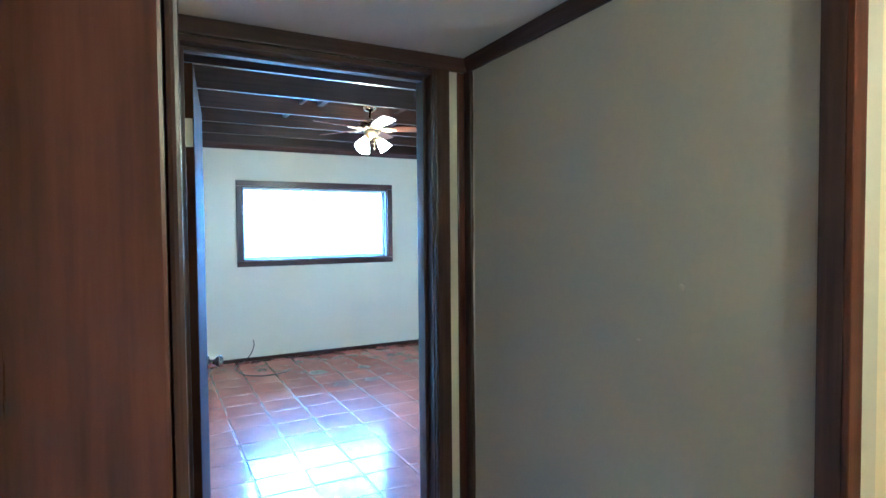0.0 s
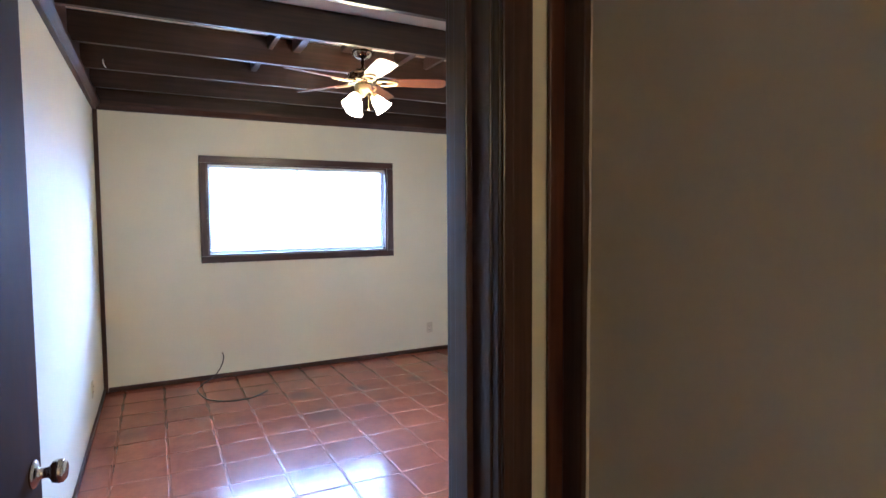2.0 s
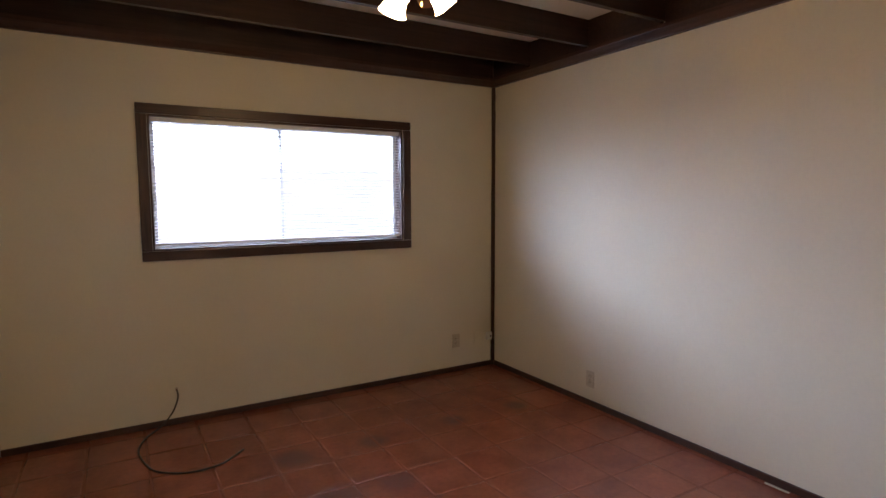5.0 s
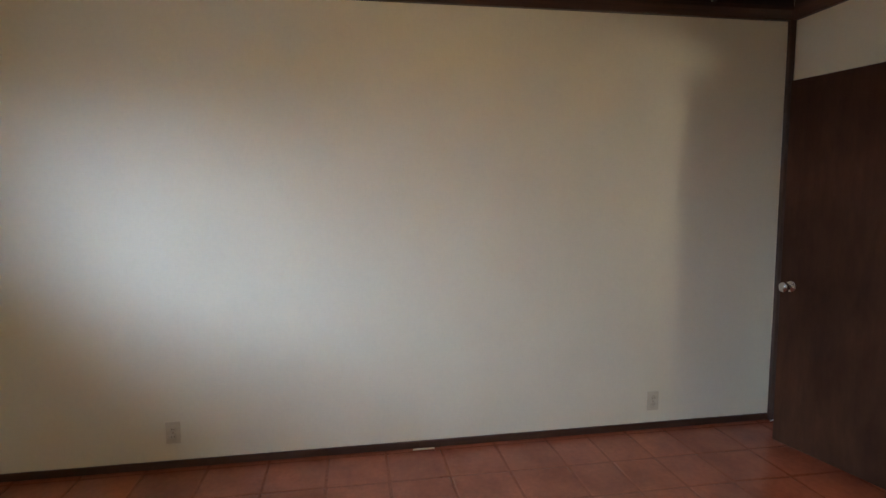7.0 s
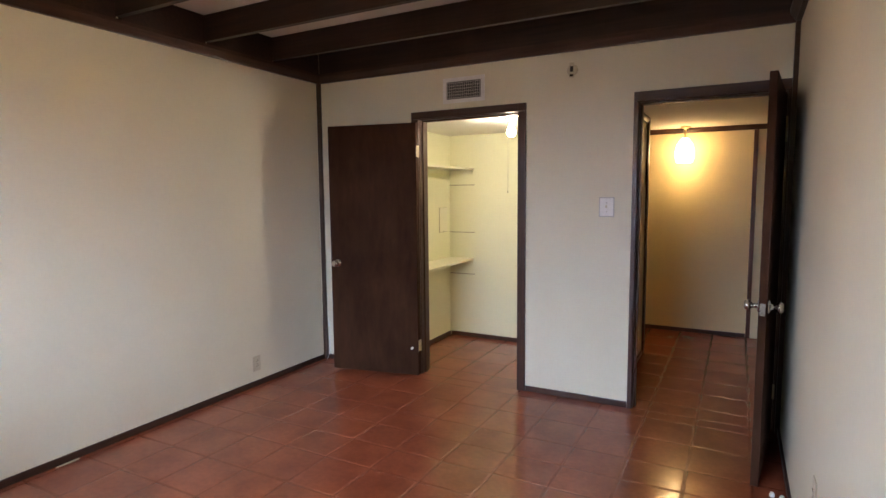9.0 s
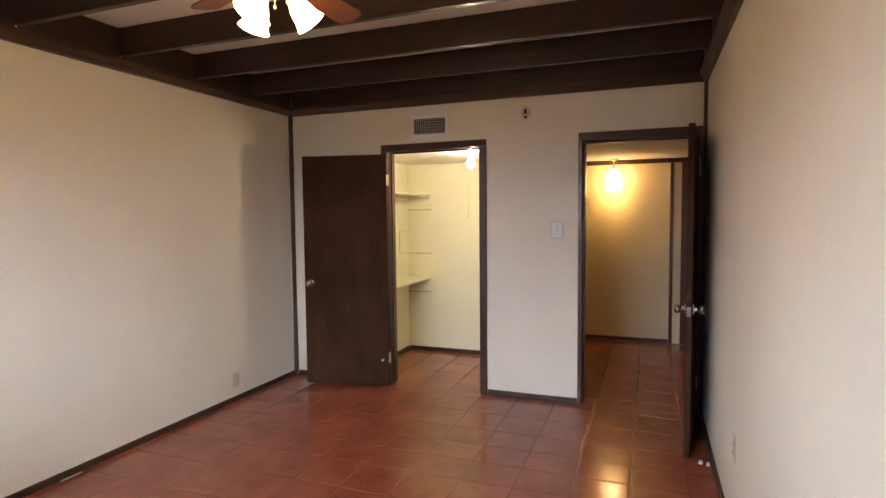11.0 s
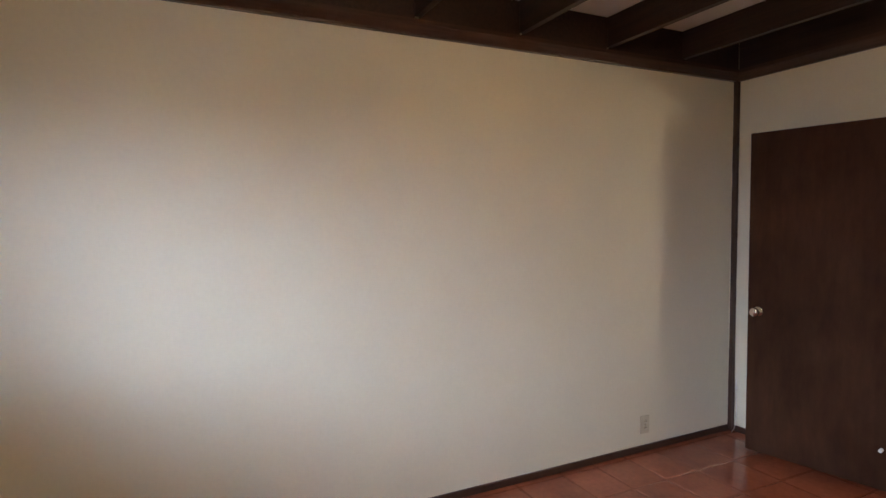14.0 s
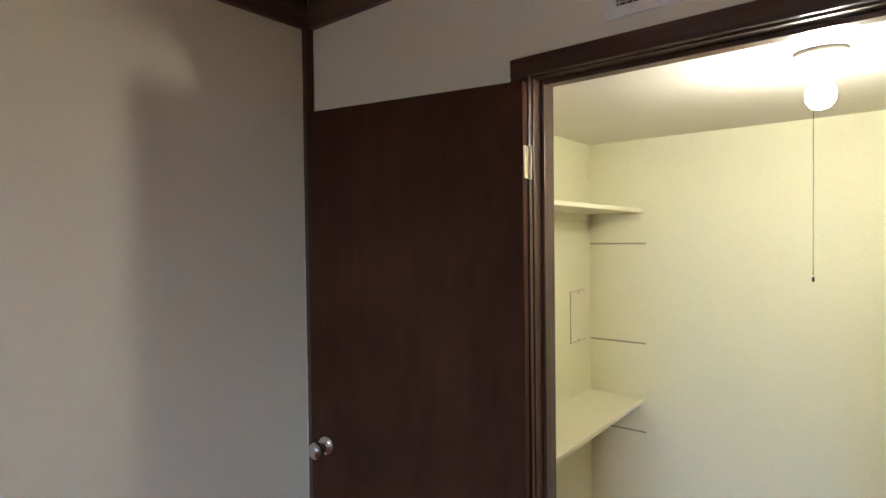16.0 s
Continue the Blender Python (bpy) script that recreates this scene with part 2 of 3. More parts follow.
# ---- walls, ceilings ----
B = -0.03
DX0, DX1, KX0, KX1, DH = 0.042, 0.855, 1.685, 2.500, 2.035    # hall door and closet door openings
J = 0.02                                                       # jamb board
WX0, WX1, WZ0, WZ1 = 0.862, 2.622, 1.142, 1.998               # window opening
struct("wall_north", WALL, (-0.12, WX0, YN, YN + 0.14, B, 2.8), (WX1, XE + 0.12, YN, YN + 0.14, B, 2.8),
       (WX0, WX1, YN, YN + 0.14, B, WZ0), (WX0, WX1, YN, YN + 0.14, WZ1, 2.8), label="cream painted wall with a wide window", category="wall")
struct("wall_east", WALL, (XE, XE + 0.12, -1.4, YN, B, 2.8), label="cream painted textured wall", category="wall")
struct("wall_west", WALL, (-0.12, 0, 0, YN, B, 2.8), label="cream painted textured wall", category="wall")
struct("wall_south", WALL, (-0.12, DX0 - J, -0.12, 0, B, 2.8), (DX1 + J, KX0 - J, -0.12, 0, B, 2.8), (KX1 + J, XE, -0.12, 0, B, 2.8),
       (DX0 - J, DX1 + J, -0.12, 0, DH + J, 2.8), (KX0 - J, KX1 + J, -0.12, 0, DH + J, 2.8),
       label="cream painted wall with two door openings", category="wall")
struct("ceiling", PLASTER, (-0.12, XE + 0.12, -0.12, YN + 0.14, ZC, ZC + 0.12), label="white plaster between dark joists", category="ceiling")
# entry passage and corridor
struct("wall_passage_east", SHADED_PASSAGE, (HX1, CX0, HY1, -0.12, B, 2.4), label="cream passage wall with its shade put into the paint", category="wall")
struct("wall_passage_west", SHADED_PASSAGE, (HX0 - 0.12, HX0, HY1, -0.12, B, 2.4), label="cream painted passage wall", category="wall")
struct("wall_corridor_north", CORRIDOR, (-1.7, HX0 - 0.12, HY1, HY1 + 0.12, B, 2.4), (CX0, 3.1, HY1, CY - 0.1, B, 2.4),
       label="pale yellow corridor wall, paint brightened to look lamplit", category="wall")
struct("wall_corridor_south", CORRIDOR, (-1.7, 3.1, HY0 - 0.1, HY0, B, 2.4), label="pale yellow corridor wall lit by a lamp and brightened in its paint", category="wall")
# Unseen end walls, added to keep sky light out of the corridor.
struct("corridor_closure_west", CORRIDOR, (-1.8, -1.7, HY0, HY1, B, 2.4), label="unseen wall added to close the corridor's end", category="wall")
struct("corridor_closure_east", CORRIDOR, (3.1, 3.2, HY0, HY1, B, 2.4), label="unseen wall added to close the corridor's end", category="wall")
struct("ceiling_corridor", PLASTER, (-1.8, 3.2, HY0 - 0.1, HY1, HZ, HZ + 0.1), (HX0, HX1, HY1, -0.12, HZ, HZ + 0.1),
       label="low white plaster corridor ceiling", category="ceiling")
# closet
struct("wall_closet_back", CLOSET_WALL, (CX0, XE, CY - 0.1, CY, B, 2.4), label="pale yellow closet wall", category="wall")
struct("wall_closet_east", CLOSET_WALL, (CX1, CX1 + 0.1, CY, -0.12, B, 2.4), label="pale yellow closet wall", category="wall")
struct("wall_closet_west", CLOSET_WALL, (CX0, CX0 + 0.02, CY, -0.12, B, 2.4), label="pale yellow closet wall", category="wall")
struct("wall_closet_front", CLOSET_WALL, (CX0 + 0.02, KX0 - J, -0.128, -0.12, B, CZ), (KX1 + J, CX1, -0.128, -0.12, B, CZ),
       label="pale yellow closet wall", category="wall")
struct("ceiling_closet", PLASTER, (CX0, CX1, CY, -0.12, CZ, CZ + 0.05), label="white closet ceiling", category="ceiling")

# ---- joists, mouldings, posts, baseboards ----
JOISTS = [0.54 + 0.61 * i for i in range(7)]
JZ = 2.492
for y in JOISTS:
    bm = box(bmesh.new(), 0.03, XE - 0.03, y - 0.019, y + 0.019, JZ, ZC - 0.002, 0.003)
    tagged(part("ceiling_joist", bm, BEAM), "dark brown stained exposed ceiling joist", "joist", "ceiling joists", "structure")
ends = [0.03] + [v for y in JOISTS for v in (y - 0.019, y + 0.019)] + [YN - 0.03]
for a, b in zip(ends[::2], ends[1::2]):
    for x0, x1 in ((0.002, 0.032), (XE - 0.032, XE - 0.002)):
        bm = box(bmesh.new(), x0, x1, a - 0.003, b + 0.003, 2.472, ZC - 0.003)
        tagged(part("joist_blocking", bm, BEAM), "dark stained blocking board between joists", "blocking", "joist blocking", "structure")
BLOCKS = [(1.30, 3, 0.05), (2.02, 3, 0.05), (1.66, 3, 0.11), (1.12, 4, 0.04), (2.22, 4, 0.04), (1.13, 3, 0.03), (2.25, 3, 0.03)]
for x, i, w in BLOCKS:
    bm = box(bmesh.new(), x - w / 2, x + w / 2, JOISTS[i] + 0.02, JOISTS[min(i + 1, 6)] - 0.02, ZC - (0.04 if w > 0.1 else 0.085), ZC - 0.003, 0.003)
    tagged(part("joist_bridging", bm, BEAM), "short dark stained bridging block between joists", "blocking", "joist bridging", "structure")
struct("rim_board_north", BEAM, (0.033, XE - 0.033, YN - 0.026, YN - 0.002, 2.474, ZC - 0.002), label="dark stained rim board", category="trim")
struct("rim_board_south", BEAM, (0.033, XE - 0.033, 0.002, 0.026, 2.474, ZC - 0.002), label="dark stained rim board", category="trim")


def moulding(name, material, run0, run1, along, at, inward, z0=ZT, hgt=0.07, deep=0.055, label="dark stained crown moulding"):
    """A stepped moulding along x or y, its back on the wall at `at`, reaching inward (+1 or -1)."""
    prof = [(0.001, 0), (deep * 0.45, 0), (deep * 0.5, hgt * 0.14), (deep * 0.72, hgt * 0.34), (deep * 0.95, hgt * 0.6), (deep, hgt * 0.68), (deep, hgt), (0.001, hgt)]
    bm = bmesh.new()
    rows = []
    for r in (run0, run1):
        rows.append([bm.verts.new((r, at + inward * d, z0 + h) if along == "x" else (at + inward * d, r, z0 + h)) for d, h in prof])
    n = len(prof)
    for i in range(n):
        bm.faces.new((rows[0][i], rows[0][(i + 1) % n], rows[1][(i + 1) % n], rows[1][i]))
    bm.faces.new(rows[0]), bm.faces.new(rows[1])
    return tagged(part(name, bm, material), label, "trim", kind="structure")


moulding("trim_north", TRIM_X, 0.002, XE - 0.002, "x", YN, -1, deep=0.05)
moulding("trim_south", TRIM_X, 0.002, XE - 0.002, "x", 0, 1, deep=0.05)
moulding("trim_east", TRIM_Y, 0.003, YN - 0.003, "y", XE, -1, hgt=0.068, deep=0.058)
moulding("trim_west", TRIM_Y, 0.003, YN - 0.003, "y", 0, 1, hgt=0.068, deep=0.058)
for name, x0, x1, y0, y1 in (("corner_post_ne", XE - 0.03, XE - 0.001, YN - 0.022, YN - 0.001), ("corner_post_nw", 0.001, 0.034, YN - 0.024, YN - 0.001),
                             ("corner_post_se", XE - 0.03, XE - 0.001, 0.001, 0.038), ("corner_post_sw", 0.001, 0.026, 0.001, 0.034)):
    struct(name, TRIM_Z, (x0, x1, y0, y1, 0.0, ZT + 0.002), bevel=0.003, label="narrow dark stained corner trim", category="trim")


def base_run(name, material, along, a, b, at, inward, h=0.041, d=0.014):
    lo, hi = sorted((at + inward * 0.001, at + inward * d))
    args = (a, b, lo, hi, 0.001, h) if along == "x" else (lo, hi, a, b, 0.001, h)
    return struct(name, material, args, bevel=0.003, label="low dark stained baseboard", category="baseboard")


base_run("baseboard_north", TRIM_X, "x", 0.036, XE - 0.032, YN, -1)
base_run("baseboard_east", TRIM_Y, "y", 0.04, YN - 0.024, XE, -1)
base_run("baseboard_west", TRIM_Y, "y", 0.036, YN - 0.026, 0, 1)
base_run("baseboard_south_mid", TRIM_X, "x", 0.893, 1.617, 0, 1)
base_run("baseboard_south_end", TRIM_X, "x", 2.569, XE - 0.032, 0, 1)
base_run("baseboard_closet_back", TRIM_X, "x", CX0 + 0.022, CX1 - 0.016, CY, 1)
base_run("baseboard_closet_east", TRIM_Y, "y", CY + 0.016, -0.13, CX1, -1)
base_run("baseboard_closet_west", TRIM_Y, "y", CY + 0.016, -0.13, CX0 + 0.02, 1)
base_run("baseboard_corridor", TRIM_X, "x", 0.165, 3.09, HY0, 1)
base_run("baseboard_passage", TRIM_Y, "y", HY1 + 0.05, -0.16, HX1, -1)
moulding("trim_corridor_south", TRIM_X, -1.69, 3.09, "x", HY0, 1, HZ - 0.052, 0.05, 0.02, "narrow dark stained ceiling trim")
moulding("trim_passage_east", TRIM_Y, HY1 + 0.03, -0.14, "y", HX1, -1, HZ - 0.052, 0.05, 0.022, "narrow dark stained ceiling trim")
moulding("trim_passage_west", TRIM_Y, HY1 + 0.43, -0.14, "y", HX0, 1, HZ - 0.052, 0.05, 0.022, "narrow dark stained ceiling trim")

# ---- door frames ----
def frame_set(name, x0, x1, out0, out1, top, hall_side=False, side=0.065):
    f = thing(name, pose(0, 0, 0), "dark brown stained wooden door frame", "door frame", kind="structure")
    for n, a, b in (("jamb", x0 - J, x0), ("jamb", x1, x1 + J)):
        part(n, box(bmesh.new(), a + 0.001, b, -0.122, 0.002, 0.0, DH, 0.002), TRIM_Z, f)
    part("head_jamb", box(bmesh.new(), x0 - J + 0.001, x1 + J - 0.001, -0.122, 0.002, DH, DH + J - 0.001, 0.002), TRIM_X, f)
    for a, b in ((x0, x0 + 0.012), (x1 - 0.012, x1)):
        part("door_stop", box(bmesh.new(), a + 0.0005, b, -0.075, -0.038, 0.0, DH - 0.001, 0.002), TRIM_Z, f)
    part("door_stop", box(bmesh.new(), x0 + 0.012, x1 - 0.012, -0.075, -0.038, DH - 0.013, DH - 0.0005, 0.002), TRIM_X, f)
    for a, b in ((out0, x0 - 0.005), (x1 + 0.005, out1)):
        part("casing", box(bmesh.new(), a, b, 0.002, 0.02, 0.0, DH + 0.004, 0.004), TRIM_Z, f)
    part("head_casing", box(bmesh.new(), out0, out1, 0.002, 0.0205, DH + 0.005, top, 0.004), TRIM_X, f)
    return f


f = frame_set("door_frame_hall", DX0, DX1, 0.027, 0.890, 2.10)
# passage side: wide casing, a sliver of wall, then the corner boards
part("casing", box(bmesh.new(), DX1 + 0.004, 0.918, -0.142, -0.121, 0.0, 2.052, 0.004), TRIM_Z, f)
part("casing_bead", box(bmesh.new(), DX1 + 0.006, DX1 + 0.026, -0.149, -0.1425, 0.0, 2.05, 0.003), TRIM_Z, f)
part("casing", box(bmesh.new(), 0.008, DX0 - 0.004, -0.142, -0.121, 0.0, 2.052, 0.004), TRIM_Z, f)
part("head_casing", box(bmesh.new(), HX0 + 0.002, HX1 - 0.002, -0.1425, -0.121, 2.053, HZ - 0.002, 0.004), TRIM_X, f)
part("hinge", box(bmesh.new(), DX0 - 0.003, DX0 + 0.006, -0.034, 0.004, 1.80, 1.89, 0.001), HINGE, f, "worn brass hinge leaf")
frame_set("door_frame_closet", KX0, KX1, 1.620, 2.566, 2.095)
POST_B = HY1 - 0.02
struct("corner_board_passage_north", POST, (0.958, HX1 - 0.001, -0.129, -0.121, 0.0, 2.052), bevel=0.003, label="reddish brown stained corner board", category="trim")
struct("corner_board_passage_wall", TRIM_Z, (HX1 - 0.016, HX1 - 0.001, -0.174, -0.1295, 0.0, HZ - 0.053), bevel=0.003, label="dark stained corner board", category="trim")
struct("corner_board_passage_left", TRIM_Z, (HX0 + 0.001, -0.004, -0.142, -0.121, 0.0, 2.052), bevel=0.003, label="dark stained corner board", category="trim")
struct("end_board_passage_east", TRIM_Z, (HX1 - 0.02, HX1 - 0.001, POST_B + 0.004, HY1 + 0.026, 0.0, HZ - 0.001), bevel=0.002, label="dark stained board at the end of the passage wall", category="trim")
# Thin reddish sheet colours the board's corridor face as lit by the lamp.
struct("lamplit_face_corridor_east", POST, (HX1 - 0.0205, HX1 + 0.021, POST_B - 0.008, POST_B + 0.0035, 0.0, HZ - 0.001), bevel=0.002, label="reddish brown face of the corner board, coloured as if lamplit", category="trim")
struct("end_board_passage_west", TRIM_Z, (HX0 + 0.001, HX0 + 0.012, POST_B, HY1 + 0.42, 0.0, HZ - 0.054), bevel=0.004, label="dark glossy board at the end of the passage wall", category="trim")
struct("end_board_corridor_west", POST, (HX0 - 0.30, HX0, POST_B, HY1 - 0.001, 0.0, HZ - 0.001), bevel=0.004, label="wide reddish brown stained corner board with vertical grain", category="trim")
struct("end_board_corridor_south", POST, (0.125, 0.163, HY0 + 0.001, HY0 + 0.02, 0.0, HZ - 0.054), bevel=0.003, label="reddish brown upright trim board", category="trim")
struct("casing_corridor_south", POST, (-0.06, 0.044, HY0 + 0.001, HY0 + 0.022, 0.0, HZ - 0.054), bevel=0.003, label="reddish brown upright casing board", category="trim")

# ---- doors ----
def knob(parent, m, name="door_handle", label="satin nickel round door knob"):
    bm = lathe(bmesh.new(), [(0.0, 0.0), (0.032, 0.0), (0.033, 0.004), (0.026, 0.009), (0.013, 0.012), (0.012, 0.03), (0.016, 0.034),
                             (0.025, 0.040), (0.0275, 0.050), (0.026, 0.060), (0.019, 0.066), (0.0, 0.0665)], m, 28)
    return part(name, bm, NICKEL, parent, label)


def door_leaf(name, m, width, v0, v1, knob_sides, label, hinge_side):
    """A flush slab hinged at the local origin, along +x, between v0 and v1 in y."""
    d = thing(name, m, label, "door", kind="structure")
    part("slab", box(bmesh.new(), 0.004, width, v0, v1, 0.012, 2.008, 0.003), DOOR, d)
    for s in knob_sides:
        knob(d, Matrix.Translation((width - 0.062, v1 if s > 0 else v0, 0.902)) @ Matrix.Rotation(radians(-90 * s), 4, "X"))
    part("latch_plate", box(bmesh.new(), width - 0.0005, width + 0.0015, (v0 + v1) / 2 - 0.012, (v0 + v1) / 2 + 0.012, 0.865, 0.925), NICKEL, d, "small satin nickel latch plate")
    for z in (0.25, 1.79):
        bm = lathe(bmesh.new(), [(0, -0.047), (0.006, -0.045), (0.006, 0.045), (0, 0.047)], Matrix.Translation((-0.002, hinge_side, z)), 12)
        box(bm, 0.0005, 0.0035, min(v0, v1) + 0.004, max(v0, v1) - 0.002, z - 0.044, z + 0.044)
        part("hinge", bm, HINGE, d, "brass butt hinge")
    return d


closet_door = door_leaf("door_closet", pose(2.491, 0.036, 0, 0, 0, 11.2), 0.758, 0.018, 0.053, (1,), "dark brown flush wooden closet door standing wide open", 0.014)
bm = lathe(bmesh.new(), [(0, 0), (0.009, 0.0), (0.009, 0.004), (0.005, 0.006), (0.005, 0.016), (0.010, 0.018), (0.010, 0.026), (0, 0.028)],
           Matrix.Translation((0.052, 0.053, 0.235)) @ Matrix.Rotation(radians(-90), 4, "X"), 14)
part("door_bumper", bm, WHITE, closet_door, "small white rubber-tipped door bumper")
door_leaf("door_hall", pose(0.047, 0.004, 0, 0, 0, 83.9), 0.800, -0.036, -0.001, (1, -1), "dark brown flush wooden room door standing open", 0.004)

# ---- window ----
w = thing("window_1", pose(0, YN, 0), "wide window with dark stained wooden casing", "window", kind="structure")
C0, C1, C2, C3 = 0.800, 2.686, 1.080, 2.060
part("casing", box(bmesh.new(), C0, WX0 - 0.002, -0.02, -0.001, C2 + 0.0635, C3 - 0.0635, 0.004), TRIM_Z, w)
part("casing", box(bmesh.new(), WX1 + 0.002, C1, -0.02, -0.001, C2 + 0.0635, C3 - 0.0635, 0.004), TRIM_Z, w)
part("head_casing", box(bmesh.new(), C0, C1, -0.0205, -0.001, WZ1 + 0.001, C3, 0.004), TRIM_X, w)
part("window_sill", box(bmesh.new(), C0, C1, -0.0205, -0.001, C2, WZ0 - 0.001, 0.004), TRIM_X, w)
for n, a in (("jamb_liner", (WX0, WX0 + 0.012, 0, 0.139, WZ0, WZ1)), ("jamb_liner", (WX1 - 0.012, WX1, 0, 0.139, WZ0, WZ1)),
             ("jamb_liner", (WX0 + 0.012, WX1 - 0.012, 0, 0.139, WZ1 - 0.012, WZ1)), ("jamb_liner", (WX0 + 0.012, WX1 - 0.012, 0, 0.139, WZ0, WZ0 + 0.012))):
    part(n, box(bmesh.new(), *a), TRIM_Z, w)
G0, G1, G2, G3, GM = WX0 + 0.012, WX1 - 0.012, WZ0 + 0.012, WZ1 - 0.012, 1.70
for a in ((G0, G0 + 0.028, 0.09, 0.13, G2, G3), (G1 - 0.028, G1, 0.09, 0.13, G2, G3),
          (G0 + 0.028, G1 - 0.028, 0.09, 0.13, G2, G2 + 0.028), (G0 + 0.028, G1 - 0.028, 0.09, 0.13, G3 - 0.028, G3)):
    part("window_frame", box(bmesh.new(), *a, bevel=0.002), ALU, w, "grey aluminium sliding sash frame")
for a, b in ((G0 + 0.028, G1 - 0.028),):
    pane = part("pane", box(bmesh.new(), a, b, 0.108, 0.112, G2 + 0.028, G3 - 0.028), GLASS, w, "clear glass pane")
    pane.visible_shadow = False
part("meeting_stile", box(bmesh.new(), GM - 0.012, GM + 0.012, 0.086, 0.128, G2 + 0.029, G3 - 0.029, 0.002), SLAT, w, "white enamelled meeting stile")
screen = part("insect_screen", box(bmesh.new(), GM + 0.013, G1 - 0.029, 0.1285, 0.130, G2 + 0.029, G3 - 0.029), SCREEN, w, "fine dark insect screen")
screen.visible_shadow = False

blind = thing("venetian_blind", pose(0, YN + 0.035, 0), "white metal venetian blind with open slats in the window", "blind")
SB0, SB1 = G0 + 0.006, G1 - 0.006
part("headrail", box(bmesh.new(), SB0, SB1, -0.014, 0.014, G3 - 0.030, G3 - 0.002, 0.002), SLAT, blind)
part("bottom_rail", box(bmesh.new(), SB0, SB1, -0.012, 0.012, G2 + 0.020, G2 + 0.035, 0.003), SLAT, blind)
slat_me = None
n_slats = 37
for i in range(n_slats):
    z = G2 + 0.046 + (G3 - G2 - 0.046 - 0.044) * i / (n_slats - 1)
    if slat_me is None:
        bm = bmesh.new()
        arc = [(-0.0125, 0.0), (-0.006, 0.0017), (0.0, 0.0022), (0.006, 0.0017), (0.0125, 0.0)]
        rows = [[bm.verts.new((x, y, zz + o)) for y, zz in arc] for x in (SB0, SB1) for o in (0.0, 0.0006)]
        for r in ((0, 2), (1, 3)):
            for k in range(4):
                bm.faces.new((rows[r[0]][k], rows[r[0]][k + 1], rows[r[1]][k + 1], rows[r[1]][k])).smooth = True
        for k in (0, 4):
            bm.faces.new((rows[0][k], rows[1][k], rows[3][k], rows[2][k]))
        ob = part("slat", bm, SLAT, blind)
        slat_me = ob.data
    else:
        ob = new("slat", slat_me)
        ob.parent = blind
    ob.matrix_basis = pose(0, 0, z, 15 + 3 * math.sin(i * 2.3), 0, 0)
for x in (SB0 + 0.15, GM + 0.005, SB1 - 0.15):
    bm = tube(bmesh.new(), [(x, -0.0135, G2 + 0.034), (x, -0.0135, G3 - 0.03)], 0.0011, 6)
    tube(bm, [(x, 0.0135, G2 + 0.034), (x, 0.0135, G3 - 0.03)], 0.0011, 6)
    part("ladder_cord", bm, SLAT, blind)

# ---- ceiling fan ----
fan = thing("ceiling_fan", pose(1.655, 2.665, ZC - 0.004), "ceiling fan with five brown blades and three lit frosted shades", "ceiling fan")
UP = Matrix.Translation((0, 0, -0.004))
part("mounting_block", box(bmesh.new(), -0.05, 0.05, -0.05, 0.05, -0.094, -0.038, 0.003), BEAM, fan, "dark stained mounting block")
part("canopy", lathe(bmesh.new(), [(0, 0), (0.066, 0), (0.068, -0.012), (0.060, -0.035), (0.040, -0.052), (0.018, -0.058), (0, -0.058)], m=Matrix.Translation((0, 0, -0.095)), seg=32), CANOPY, fan, "polished bronze canopy")
part("downrod", lathe(bmesh.new(), [(0, -0.14), (0.011, -0.14), (0.011, -0.20), (0.02, -0.205), (0.022, -0.225), (0, -0.225)], m=UP, seg=16), BRONZE, fan)
part("motor_housing", lathe(bmesh.new(), [(0, -0.215), (0.045, -0.218), (0.082, -0.232), (0.097, -0.25), (0.100, -0.285), (0.094, -0.300), (0.07, -0.312), (0.0, -0.314)], m=UP, seg=36), BRONZE, fan, "dark bronze motor housing")
part("switch_housing", lathe(bmesh.new(), [(0, -0.312), (0.052, -0.314), (0.056, -0.33), (0.05, -0.352), (0.036, -0.364), (0.02, -0.372), (0.012, -0.39), (0, -0.392)], m=UP, seg=28), BRASS, fan, "brass switch housing")
bm = bmesh.new()
outline = [(0.155, -0.040), (0.19, -0.050), (0.36, -0.060), (0.49, -0.063), (0.525, -0.054), (0.54, -0.028), (0.54, 0.028), (0.525, 0.054), (0.49, 0.063), (0.36, 0.060), (0.19, 0.050), (0.155, 0.040)]
lo, hi = [bm.verts.new((x, y, -0.003)) for x, y in outline], [bm.verts.new((x, y, 0.003)) for x, y in outline]
bm.faces.new(lo), bm.faces.new(hi)
for i in range(len(outline)):
    k = (i + 1) % len(outline)
    bm.faces.new((lo[i], lo[k], hi[k], hi[i]))
blade0 = part("blade", bm, BLADE, fan, "reddish brown wooden blade")
bm = bmesh.new()
for s in (-1, 1):
    tube(bm, smooth_path([(0.075, 0.012 * s, 0.008), (0.11, 0.028 * s, -0.004), (0.15, 0.034 * s, -0.008), (0.20, 0.022 * s, -0.007), (0.225, 0.0, -0.007)], 4), 0.006, 8)
box(bm, 0.07, 0.12, -0.014, 0.014, -0.004, 0.008, 0.003)
iron0 = part("blade_iron", bm, BRASS, blade0, "scrolled brass blade iron")
for k in range(5):
    b = blade0 if k == 0 else new("blade", blade0.data)
    if k:
        b.parent = fan
        b["label"] = blade0["label"]
        ir = new("blade_iron", iron0.data)
        ir.parent = b
        ir["label"] = iron0["label"]
    b.matrix_basis = pose(0, 0, -0.298, 0, 0, 51 + 72 * k) @ pose(0, 0, 0, -12, 0, 0)
